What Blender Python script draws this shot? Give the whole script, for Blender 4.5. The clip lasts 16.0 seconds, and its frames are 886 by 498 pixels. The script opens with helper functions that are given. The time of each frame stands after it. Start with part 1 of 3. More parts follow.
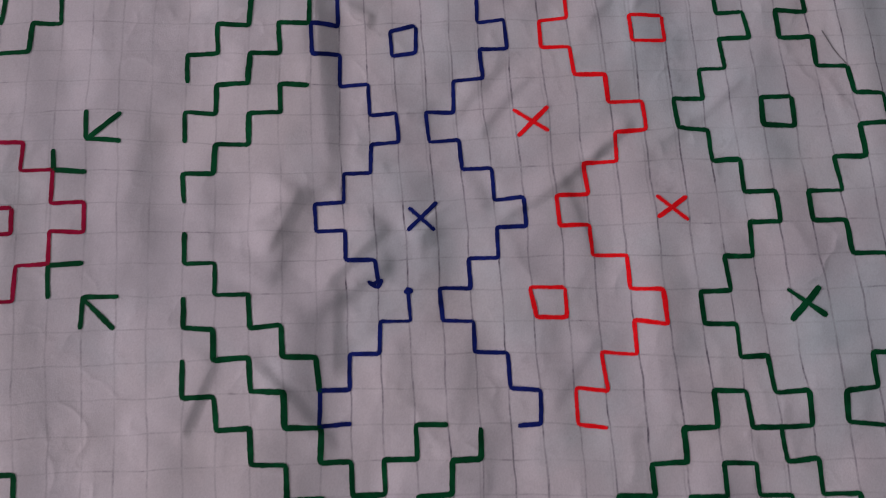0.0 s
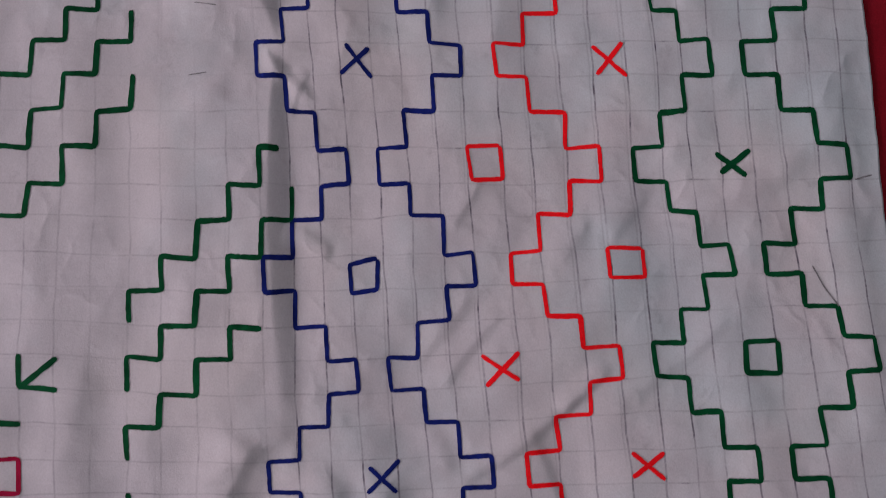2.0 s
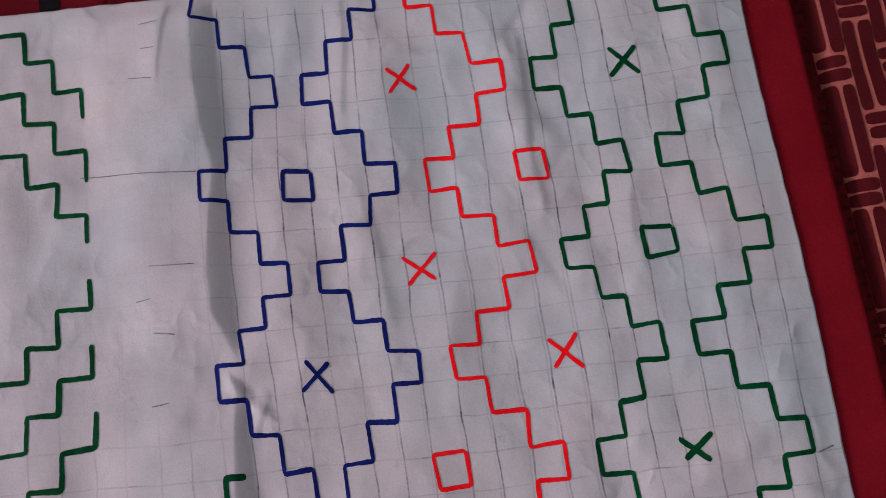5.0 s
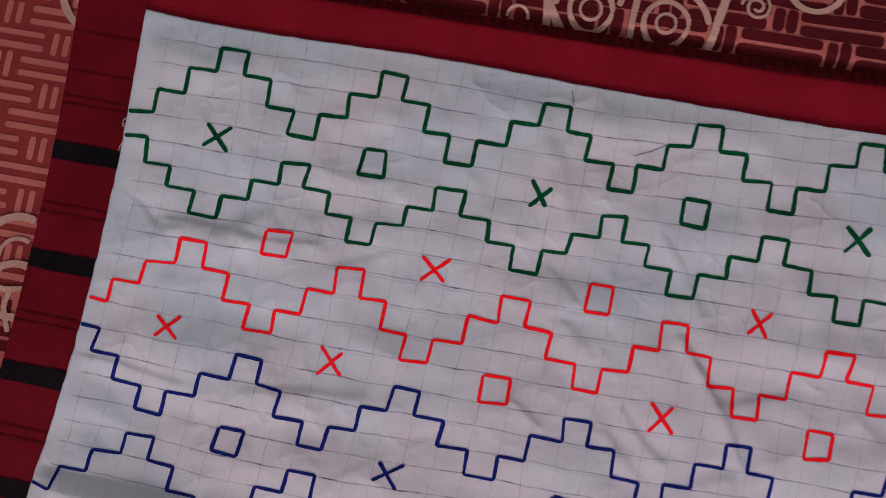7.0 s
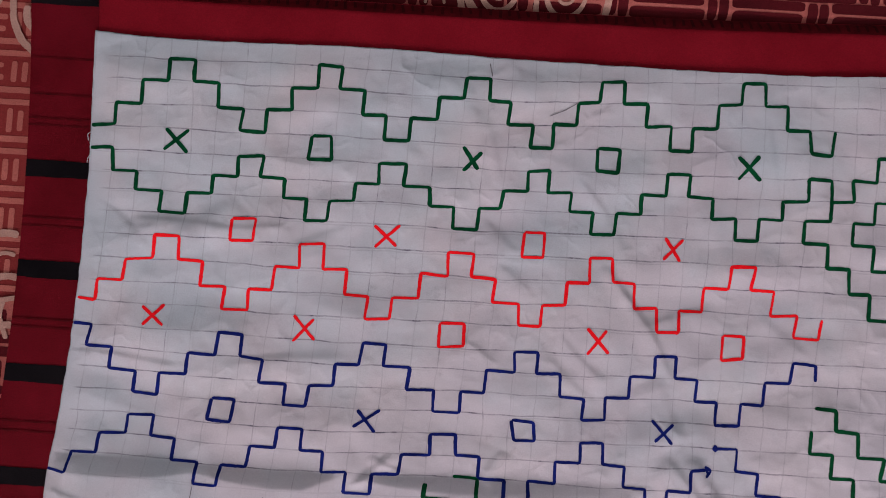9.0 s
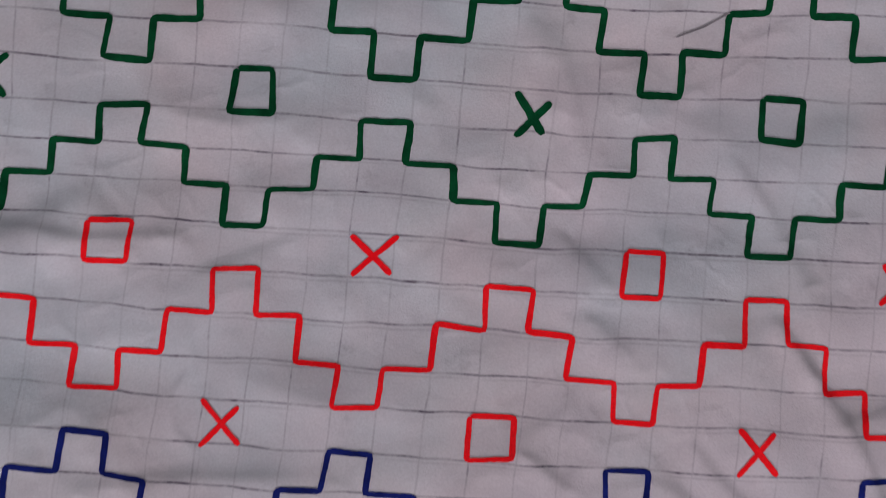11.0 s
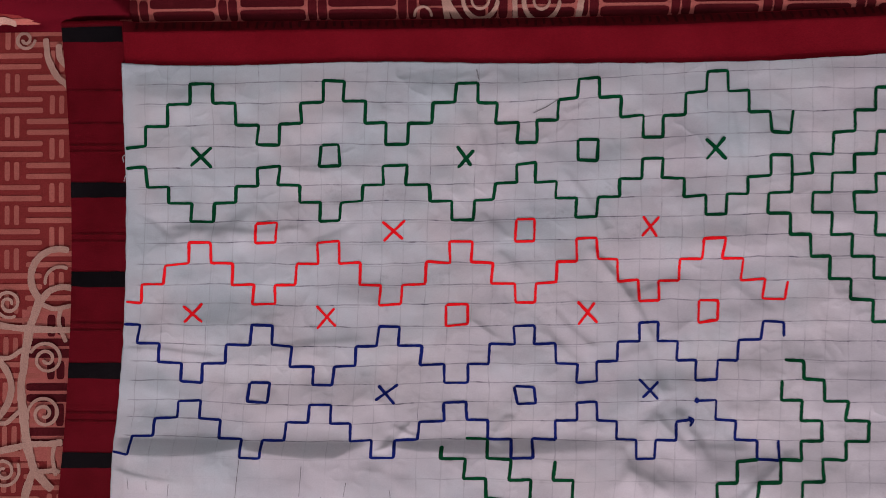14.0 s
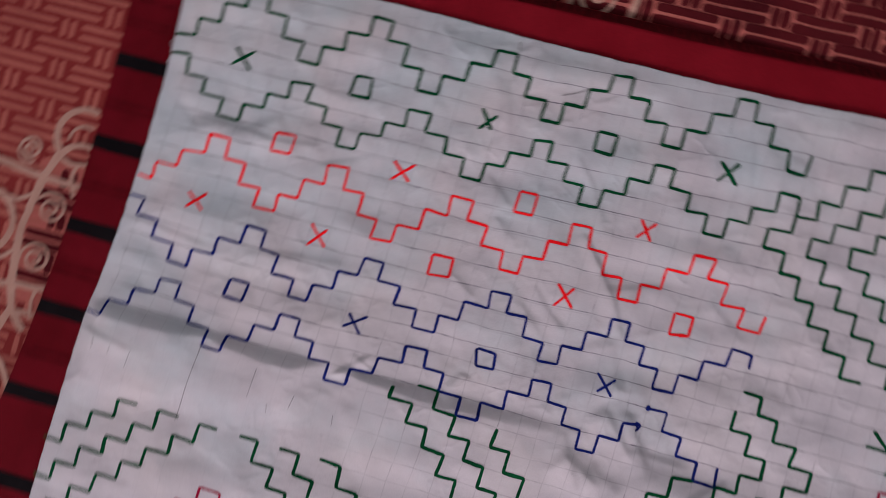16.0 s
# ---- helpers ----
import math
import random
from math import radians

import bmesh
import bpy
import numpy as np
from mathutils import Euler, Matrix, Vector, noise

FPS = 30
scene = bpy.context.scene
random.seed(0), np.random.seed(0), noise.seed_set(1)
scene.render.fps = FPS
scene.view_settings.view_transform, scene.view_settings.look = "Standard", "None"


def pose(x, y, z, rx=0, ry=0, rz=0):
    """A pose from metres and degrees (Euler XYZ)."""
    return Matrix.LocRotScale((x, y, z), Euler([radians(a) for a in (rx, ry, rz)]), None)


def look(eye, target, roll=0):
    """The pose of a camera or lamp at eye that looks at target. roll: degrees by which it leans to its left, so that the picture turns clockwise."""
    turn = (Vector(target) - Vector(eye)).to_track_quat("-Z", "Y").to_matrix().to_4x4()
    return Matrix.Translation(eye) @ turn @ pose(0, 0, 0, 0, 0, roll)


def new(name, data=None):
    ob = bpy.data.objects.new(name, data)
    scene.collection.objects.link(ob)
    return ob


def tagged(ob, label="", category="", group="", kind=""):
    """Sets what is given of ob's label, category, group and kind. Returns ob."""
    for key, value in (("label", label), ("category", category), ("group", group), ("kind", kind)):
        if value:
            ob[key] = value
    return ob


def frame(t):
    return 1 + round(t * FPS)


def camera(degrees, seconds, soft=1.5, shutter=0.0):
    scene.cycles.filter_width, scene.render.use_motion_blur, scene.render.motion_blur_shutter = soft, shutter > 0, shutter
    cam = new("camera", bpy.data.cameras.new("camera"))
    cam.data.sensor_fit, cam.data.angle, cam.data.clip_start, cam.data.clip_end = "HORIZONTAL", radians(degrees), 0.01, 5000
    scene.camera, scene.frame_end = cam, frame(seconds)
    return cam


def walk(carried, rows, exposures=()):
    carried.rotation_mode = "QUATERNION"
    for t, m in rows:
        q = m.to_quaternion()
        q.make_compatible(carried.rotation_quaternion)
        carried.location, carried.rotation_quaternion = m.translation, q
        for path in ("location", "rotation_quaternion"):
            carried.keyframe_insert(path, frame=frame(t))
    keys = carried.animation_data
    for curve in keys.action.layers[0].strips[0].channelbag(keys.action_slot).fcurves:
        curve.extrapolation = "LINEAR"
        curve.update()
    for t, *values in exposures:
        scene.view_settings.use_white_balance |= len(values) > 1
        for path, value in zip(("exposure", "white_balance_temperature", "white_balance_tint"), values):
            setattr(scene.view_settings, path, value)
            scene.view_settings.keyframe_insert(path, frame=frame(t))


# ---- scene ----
# ---- camera ----
cam = camera(66.9, 16.0, 0.5, 0.3)
ROWS = [
    (0, 0.3658, -0.1844, 0.2579, 9.36, 0.34, 86.65),
    (0.5, 0.3431, -0.1689, 0.2532, 9.28, 0.61, 87.63),
    (1, 0.3202, -0.1616, 0.2601, 8.87, 0.08, 89.18),
    (1.5, 0.2796, -0.1724, 0.2568, 5.95, 0.41, 88.09),
    (2, 0.2534, -0.1696, 0.2546, 5.59, -0.86, 86.72),
    (2.5, 0.2189, -0.164, 0.2503, 5.47, -0.59, 86.92),
    (3, 0.177, -0.1584, 0.2502, 7.8, -0.11, 88.4),
    (5.3, 0.1543, -0.1433, 0.2745, 9.38, -0.6, 78.33),
    (5.5, 0.1623, -0.1295, 0.2767, 8.39, -0.57, 69.21),
    (6, 0.1543, -0.1303, 0.2851, 8.65, 0.59, 47.61),
    (6.5, 0.1566, -0.1331, 0.2997, 5.66, 1.34, 23.32),
    (7, 0.1777, -0.111, 0.3236, 5.05, 2.09, 10.27),
    (7.5, 0.1906, -0.1308, 0.3557, 4.42, 0.82, 8.97),
    (8, 0.1932, -0.1244, 0.3814, 4.03, 0.5, 6.15),
    (8.5, 0.1933, -0.1243, 0.3841, 3.39, 0.05, 3.34),
    (8.7, 0.1931, -0.1233, 0.3793, 3.36, 0.16, 3.35),
    (10.8, 0.177, -0.1046, 0.2109, 1.99, -0.51, 4.32),
    (11, 0.1783, -0.0959, 0.1998, 1.02, -0.33, 4.07),
    (11.5, 0.1734, -0.088, 0.1864, 1.55, -0.7, 2.33),
    (12, 0.1735, -0.0898, 0.2023, 1.86, 0.8, 1.23),
    (12.2, 0.1689, -0.0875, 0.2287, 1.2, 0.9, 0.78),
    (12.5, 0.1682, -0.0888, 0.2715, 0.63, 1.28, -0.1),
    (13, 0.175, -0.1082, 0.3322, -0.24, 1.67, -0.62),
    (13.5, 0.1829, -0.1119, 0.3769, 0.98, 2.12, 0.05),
    (14, 0.1981, -0.115, 0.4074, 1.15, 1.33, -0.21),
    (14.5, 0.2082, -0.1127, 0.4293, 1.71, 1.13, -0.24),
    (15, 0.2151, -0.123, 0.419, 2.23, 0.96, 0.26),
    (15.5, 0.228, -0.1322, 0.4081, 2.12, 0.3, 1.34),
    (15.8, 0.2217, -0.1319, 0.4108, 1.29, 0.28, 3.89),
    (16, 0.2203, -0.1542, 0.4162, 3.32, 2.66, 14.71),
]
EXPOSURES = [(0,-0.48),(0.5,-0.37),(1.0,-0.33),(2,-0.36),(3,-0.35),(5.5,-0.1),(8.0,-0.05),(8.5,0.03),(11,-0.24),(12,-0.24),(12.5,-0.20),(13.0,-0.09),(13.5,-0.02),(14.5,0.0),(15.2,0.02),(16,-0.08)]
walk(cam, [(t, pose(x, y, z, rx, ry, rz)) for t, x, y, z, rx, ry, rz in ROWS], EXPOSURES)

# ---- light ----
world = bpy.data.worlds.new("sky")
world.use_nodes = True
scene.world = world
sky = world.node_tree.nodes.new("ShaderNodeTexSky")
sky.sky_type, sky.sun_disc = "NISHITA", False
sky.sun_elevation, sky.sun_rotation = radians(35), radians(0)
world.node_tree.links.new(sky.outputs[0], world.node_tree.nodes["Background"].inputs[0])
world.node_tree.nodes["Background"].inputs[1].default_value = 0.1

# daylight that comes in at an unseen bedroom window
daylight = bpy.data.lights.new("window_daylight", "AREA")
daylight.shape, daylight.size, daylight.size_y = "RECTANGLE", 1.8, 1.3
daylight.energy, daylight.color = 340, (1.0, 0.850, 0.910)
new("window_daylight", daylight).matrix_world = look((0.2, -5.58, 1.6), (0.1, 0, 0.2))

# ---- materials ----
def links(mat):
    mat.use_nodes = True
    nt = mat.node_tree
    return nt, nt.nodes, nt.links, nt.nodes["Principled BSDF"]


def math_node(nt, op, a, b=None, c=None):
    n = nt.nodes.new("ShaderNodeMath")
    n.operation = op
    for i, v in enumerate((a, b, c)):
        if v is None:
            continue
        if isinstance(v, (int, float)):
            n.inputs[i].default_value = v
        else:
            nt.links.new(v, n.inputs[i])
    return n.outputs[0]


def noise_node(nt, vector, scale, detail=3.0, rough=0.55):
    n = nt.nodes.new("ShaderNodeTexNoise")
    n.inputs["Scale"].default_value = scale
    n.inputs["Detail"].default_value = detail
    n.inputs["Roughness"].default_value = rough
    if vector is not None:
        nt.links.new(vector, n.inputs["Vector"])
    return n.outputs["Fac"]


def ramp(nt, fac, stops):
    n = nt.nodes.new("ShaderNodeValToRGB")
    while len(n.color_ramp.elements) < len(stops):
        n.color_ramp.elements.new(0.5)
    for e, (p, c) in zip(n.color_ramp.elements, stops):
        e.position, e.color = p, (*c, 1)
    nt.links.new(fac, n.inputs[0])
    return n.outputs[0]


def mix(nt, fac, a, b, mode="MIX"):
    n = nt.nodes.new("ShaderNodeMix")
    n.data_type, n.blend_type = "RGBA", mode
    for sock, v in ((n.inputs[0], fac), (n.inputs[6], a), (n.inputs[7], b)):
        if isinstance(v, (int, float)):
            sock.default_value = v
        elif isinstance(v, tuple):
            sock.default_value = (*v, 1)
        else:
            nt.links.new(v, sock)
    return n.outputs[2]


def bump(nt, height, strength, distance, bsdf):
    n = nt.nodes.new("ShaderNodeBump")
    n.inputs["Strength"].default_value, n.inputs["Distance"].default_value = strength, distance
    nt.links.new(height, n.inputs["Height"])
    nt.links.new(n.outputs[0], bsdf.inputs["Normal"])


def fabric(name, dark, light, rough=0.9, blotch=18.0, thread=1400.0, depth=0.0002, strength=0.5, sheen=0.0):
    """Woven cloth: two tones in blotches, a fine thread grain and a thread relief."""
    mat = bpy.data.materials.new(name)
    nt, nodes, lk, bsdf = links(mat)
    place = nodes.new("ShaderNodeTexCoord").outputs["Object"]
    big = noise_node(nt, place, blotch, 4)
    fine = noise_node(nt, place, thread, 1)
    tone = ramp(nt, big, [(0.3, dark), (0.7, light)])
    grain = ramp(nt, fine, [(0.25, (0.72, 0.72, 0.72)), (0.75, (1.0, 1.0, 1.0))])
    lk.new(mix(nt, 1.0, tone, grain, "MULTIPLY"), bsdf.inputs["Base Color"])
    bsdf.inputs["Roughness"].default_value = rough
    bsdf.inputs["Specular IOR Level"].default_value = 0.06
    bsdf.inputs["Sheen Weight"].default_value = sheen
    bump(nt, fine, strength, depth, bsdf)
    return mat


def ink(name, dark, light):
    """Felt pen soaked into cotton: darker and paler patches, thread grain showing through."""
    mat = bpy.data.materials.new(name)
    nt, nodes, lk, bsdf = links(mat)
    place = nodes.new("ShaderNodeTexCoord").outputs["Object"]
    tone = ramp(nt, noise_node(nt, place, 160, 3), [(0.35, dark), (0.7, light)])
    fine = noise_node(nt, place, 1700, 2)
    grain = ramp(nt, fine, [(0.3, (0.86, 0.86, 0.86)), (0.7, (1.05, 1.05, 1.05))])
    lk.new(mix(nt, 1.0, tone, grain, "MULTIPLY"), bsdf.inputs["Base Color"])
    bsdf.inputs["Roughness"].default_value = 0.8
    bsdf.inputs["Specular IOR Level"].default_value = 0.04
    bump(nt, fine, 0.4, 0.0002, bsdf)
    return mat


def cotton():
    """White cotton, ruled by hand with a pencil into squares (the mesh's UV counts the squares)."""
    mat = bpy.data.materials.new("ruled_white_cotton")
    nt, nodes, lk, bsdf = links(mat)
    coord = nodes.new("ShaderNodeTexCoord")
    uv, place = coord.outputs["UV"], coord.outputs["Object"]
    sep = nodes.new("ShaderNodeSeparateXYZ")
    lk.new(uv, sep.inputs[0])
    total = None
    for axis, half, weight, seed in ((0, 0.032, 0.36, 3.7), (1, 0.042, 0.90, 9.1)):
        shift = nodes.new("ShaderNodeVectorMath")
        shift.operation = "ADD"
        shift.inputs[1].default_value = (seed, seed * 1.7, seed)
        lk.new(uv, shift.inputs[0])
        sway = math_node(nt, "MULTIPLY_ADD", noise_node(nt, shift.outputs[0], 0.5, 2, 0.5), 0.26, -0.13)
        at = math_node(nt, "ADD", sep.outputs[axis], sway)
        off = math_node(nt, "ABSOLUTE", math_node(nt, "SUBTRACT", math_node(nt, "FRACT", math_node(nt, "ADD", at, 0.5)), 0.5))
        line = math_node(nt, "SUBTRACT", 1.0, math_node(nt, "DIVIDE", off, half))
        line = math_node(nt, "MINIMUM", math_node(nt, "MAXIMUM", math_node(nt, "MULTIPLY", line, 1.5), 0.0), 1.0)
        press = ramp(nt, noise_node(nt, shift.outputs[0], 0.55, 4, 0.65), [(0.36, (0.22, 0.22, 0.22)), (0.64, (1, 1, 1))])
        line = math_node(nt, "MULTIPLY", math_node(nt, "MULTIPLY", line, press), weight)
        # short strokes where the pencil was pressed
        firm = ramp(nt, noise_node(nt, shift.outputs[0], 1.1, 2), [(0.62, (1, 1, 1)), (0.70, (1.7, 1.7, 1.7))])
        line = math_node(nt, "MINIMUM", math_node(nt, "MULTIPLY", line, firm), 1.0)
        if axis:
            begun = math_node(nt, "MULTIPLY_ADD", sep.outputs[0], 3.0, -1.6)
            line = math_node(nt, "MULTIPLY", line, math_node(nt, "MINIMUM", math_node(nt, "MAXIMUM", begun, 0.0), 1.0))
            # past the fold the rows are ruled more lightly
            light = math_node(nt, "MULTIPLY_ADD", sep.outputs[1], -1.0, 19.2)
            line = math_node(nt, "MULTIPLY", line, math_node(nt, "MINIMUM", math_node(nt, "MAXIMUM", light, 0.4), 1.0))
        # a second, faint ruling close beside some lines
        twin = math_node(nt, "ABSOLUTE", math_node(nt, "SUBTRACT", math_node(nt, "FRACT", math_node(nt, "ADD", at, 0.39)), 0.5))
        twin = math_node(nt, "MULTIPLY", math_node(nt, "MAXIMUM", math_node(nt, "SUBTRACT", 1.0, math_node(nt, "DIVIDE", twin, half)), 0.0), 0.3 * weight)
        some = ramp(nt, noise_node(nt, shift.outputs[0], 0.16, 2), [(0.54, (0, 0, 0)), (0.62, (1, 1, 1))])
        line = math_node(nt, "MAXIMUM", line, math_node(nt, "MULTIPLY", twin, some))
        total = line if total is None else math_node(nt, "MAXIMUM", total, line)
    below = math_node(nt, "MINIMUM", math_node(nt, "MAXIMUM", math_node(nt, "SUBTRACT", sep.outputs[1], 18.6), 0.0), 1.0)
    early = math_node(nt, "MINIMUM", math_node(nt, "MAXIMUM", math_node(nt, "MULTIPLY_ADD", sep.outputs[0], -0.5, 7.5), 0.0), 1.0)
    total = math_node(nt, "MULTIPLY", total, math_node(nt, "MULTIPLY_ADD", math_node(nt, "MULTIPLY", below, early), -0.78, 1.0))
    crumble = ramp(nt, noise_node(nt, place, 900, 2), [(0.3, (0.55, 0.55, 0.55)), (0.55, (1, 1, 1))])
    total = math_node(nt, "MULTIPLY", total, crumble)
    tone = ramp(nt, noise_node(nt, place, 14, 4), [(0.3, (0.53, 0.52, 0.555)), (0.5, (0.58, 0.565, 0.595)), (0.72, (0.60, 0.575, 0.59))])
    # the light's drift from cool to pink, put into the cotton's colour
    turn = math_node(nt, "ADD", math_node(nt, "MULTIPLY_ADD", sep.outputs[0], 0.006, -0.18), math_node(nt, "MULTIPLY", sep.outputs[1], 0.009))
    light_cast = ramp(nt, math_node(nt, "ADD", noise_node(nt, place, 13.0, 4, 0.6), turn), [(0.32, (0.885, 0.975, 0.99)), (0.60, (1.0, 0.945, 0.96))])
    tone = mix(nt, 1.0, tone, light_cast, "MULTIPLY")
    fine = noise_node(nt, place, 1500, 2)
    tone = mix(nt, 1.0, tone, ramp(nt, fine, [(0.25, (0.88, 0.88, 0.88)), (0.7, (1, 1, 1))]), "MULTIPLY")
    smudge = ramp(nt, noise_node(nt, place, 75, 5, 0.7), [(0.24, (0.80, 0.79, 0.80)), (0.36, (1, 1, 1))])
    tone = mix(nt, 1.0, tone, smudge, "MULTIPLY")
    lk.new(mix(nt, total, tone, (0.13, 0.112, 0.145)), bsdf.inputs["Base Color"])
    bsdf.inputs["Roughness"].default_value = 0.9
    bsdf.inputs["Specular IOR Level"].default_value = 0.12
    # small pinched wrinkles, here and there, over the thread
    relief = math_node(nt, "MULTIPLY", fine, 0.00006)
    for scale, depth, seed in ((24, 0.0062, 1.0), (50, 0.0028, 5.0)):
        shift = nodes.new("ShaderNodeVectorMath")
        shift.operation = "ADD"
        shift.inputs[1].default_value = (seed, seed, seed)
        lk.new(place, shift.inputs[0])
        fold = math_node(nt, "ABSOLUTE", math_node(nt, "SUBTRACT", noise_node(nt, shift.outputs[0], scale, 2, 0.5), 0.5))
        fold = math_node(nt, "DIVIDE", 0.075, math_node(nt, "MULTIPLY_ADD", math_node(nt, "MULTIPLY", fold, fold), 260.0, 1.0))
        here = ramp(nt, noise_node(nt, shift.outputs[0], scale * 0.4, 2), [(0.42, (0.1, 0.1, 0.1)), (0.62, (1, 1, 1))])
        relief = math_node(nt, "ADD", relief, math_node(nt, "MULTIPLY", math_node(nt, "MULTIPLY", fold, here), depth))
    relief = math_node(nt, "ADD", relief, math_node(nt, "MULTIPLY", noise_node(nt, place, 60, 2, 0.4), 0.0008))
    bump(nt, relief, 1.0, 1.0, bsdf)
    return mat


COTTON = cotton()
GREEN = ink("green_felt_pen", (0.001, 0.043, 0.015), (0.003, 0.080, 0.027))
RED = ink("red_felt_pen", (0.94, 0.006, 0.012), (1.0, 0.014, 0.022))
CRIMSON = ink("crimson_felt_pen", (0.26, 0.004, 0.03), (0.38, 0.008, 0.05))
BLUE = ink("blue_felt_pen", (0.005, 0.010, 0.095), (0.010, 0.019, 0.18))
GRAPHITE = ink("pencil", (0.16, 0.15, 0.16), (0.30, 0.28, 0.30))
MAT_RED = fabric("red_woven_cotton", (0.19, 0.004, 0.011), (0.26, 0.008, 0.018), blotch=25)
MAT_STRIP = fabric("dark_red_striped_cotton", (0.105, 0.0022, 0.006), (0.16, 0.0045, 0.012), blotch=30)
MAT_DARK = fabric("dark_red_thread", (0.035, 0.002, 0.003), (0.06, 0.002, 0.004))
# colour of the thin woven threads; along the hem it stands for shade
MAT_THREAD_HEM_SHADE = fabric("dark_red_thread_and_hem_shade", (0.060, 0.002, 0.004), (0.12, 0.004, 0.008), blotch=120)
MAT_BLACK = fabric("black_woven_stripe", (0.004, 0.003, 0.004), (0.010, 0.007, 0.009))
PLAIN_RED = fabric("plain_red_cloth", (0.072, 0.0015, 0.006), (0.11, 0.0025, 0.009), blotch=9)
SHEET = fabric("printed_red_bedsheet", (0.19, 0.022, 0.022), (0.27, 0.036, 0.034), blotch=7)
SALMON = fabric("salmon_print", (0.37, 0.105, 0.085), (0.50, 0.145, 0.115), blotch=22)
SALMON_GROUND = fabric("salmon_ground", (0.39, 0.100, 0.085), (0.54, 0.155, 0.130), blotch=12)
MAROON = fabric("maroon_print", (0.060, 0.005, 0.008), (0.108, 0.009, 0.013), blotch=22)
CREAM = fabric("cream_print", (0.43, 0.24, 0.19), (0.56, 0.33, 0.265), blotch=30)
WALLPAINT = fabric("pale_wall_paint", (0.55, 0.60, 0.60), (0.60, 0.66, 0.66), thread=300)
FLOORTILE = fabric("grey_cement_floor", (0.22, 0.21, 0.20), (0.30, 0.29, 0.28), thread=300)
TIMBER = fabric("dark_bed_timber", (0.10, 0.05, 0.025), (0.17, 0.09, 0.045), thread=200)
TICKING = fabric("mattress_ticking", (0.50, 0.48, 0.44), (0.58, 0.56, 0.52))

# ---- geometry helpers ----
CELL = 0.0127  # a pencilled square, half an inch


def part(name, verts, faces, material, parent=None, label="", smooth=True):
    me = bpy.data.meshes.new(name)
    me.from_pydata([tuple(v) for v in verts], [], [tuple(f) for f in faces])
    me.materials.append(material)
    if smooth:
        me.polygons.foreach_set("use_smooth", [True] * len(me.polygons))
    me.update()
    ob = new(name, me)
    ob.parent = parent
    return tagged(ob, label) if label else ob


def waves(seed, count, size):
    """A smooth uneven field: a sum of waves of about that size (metres), about -1 to 1."""
    rng = np.random.default_rng(seed)
    way, k, phase = rng.uniform(0, 2 * np.pi, count), 2 * np.pi / (size * rng.uniform(0.7, 1.6, count)), rng.uniform(0, 2 * np.pi, count)

    def at(x, y):
        x, y = np.asarray(x, float), np.asarray(y, float)
        return np.sin(np.multiply.outer(x, k * np.cos(way)) + np.multiply.outer(y, k * np.sin(way)) + phase).sum(-1) / np.sqrt(count) / 1.5
    return at


def ease(x):
    x = np.clip(x, 0.0, 1.0)
    return x * x * (3 - 2 * x)


def sheet_mesh(name, us, vs, place, material, parent=None, uv=False, thick=0.0):
    """A cloth laid over the grid us x vs by place(u, v) -> x, y, z; thick gives it an underside and an edge."""
    U, V = np.meshgrid(us, vs)
    P = np.stack(place(U, V), -1)
    n, m = U.shape
    verts = P.reshape(-1, 3)
    i = np.arange(n * m).reshape(n, m)
    quads = np.stack([i[:-1, :-1], i[1:, :-1], i[1:, 1:], i[:-1, 1:]], -1).reshape(-1, 4)
    if thick:
        low = verts - [0, 0, thick]
        rim = np.concatenate([i[0, :], i[1:, -1], i[-1, -2::-1], i[-2:0:-1, 0]])
        nxt = np.roll(rim, -1)
        side = np.stack([rim, nxt, nxt + n * m, rim + n * m], -1)
        quads = np.concatenate([quads, quads[:, ::-1] + n * m, side])
        verts = np.concatenate([verts, low])
    ob = part(name, verts.tolist(), quads.tolist(), material, parent)
    if uv:
        layer = ob.data.uv_layers.new(name="squares")
        idx = np.empty(len(ob.data.loops), int)
        ob.data.loops.foreach_get("vertex_index", idx)
        idx %= n * m
        layer.data.foreach_set("uv", np.stack([U.ravel()[idx], V.ravel()[idx]], -1).ravel())
    return ob


def smooth_line(points, step, corner):
    """Points every step along a polyline whose corners are rounded by about corner."""
    p = [np.array(q, float) for q in points]
    closed = len(p) > 3 and np.allclose(p[0], p[-1])
    path = []
    for a, b in zip(p[:-1], p[1:]):
        n = max(2, int(np.ceil(np.linalg.norm(b - a) / step)))
        path += [a + (b - a) * k / n for k in range(n)]
    path.append(p[-1])
    q = np.array(path)
    for _ in range(max(1, int(corner / step))):
        if closed:
            r = q[:-1]
            r = (np.roll(r, 1, 0) + 2 * r + np.roll(r, -1, 0)) / 4
            q = np.vstack([r, r[:1]])
        else:
            q[1:-1] = (q[:-2] + 2 * q[1:-1] + q[2:]) / 4
    return q


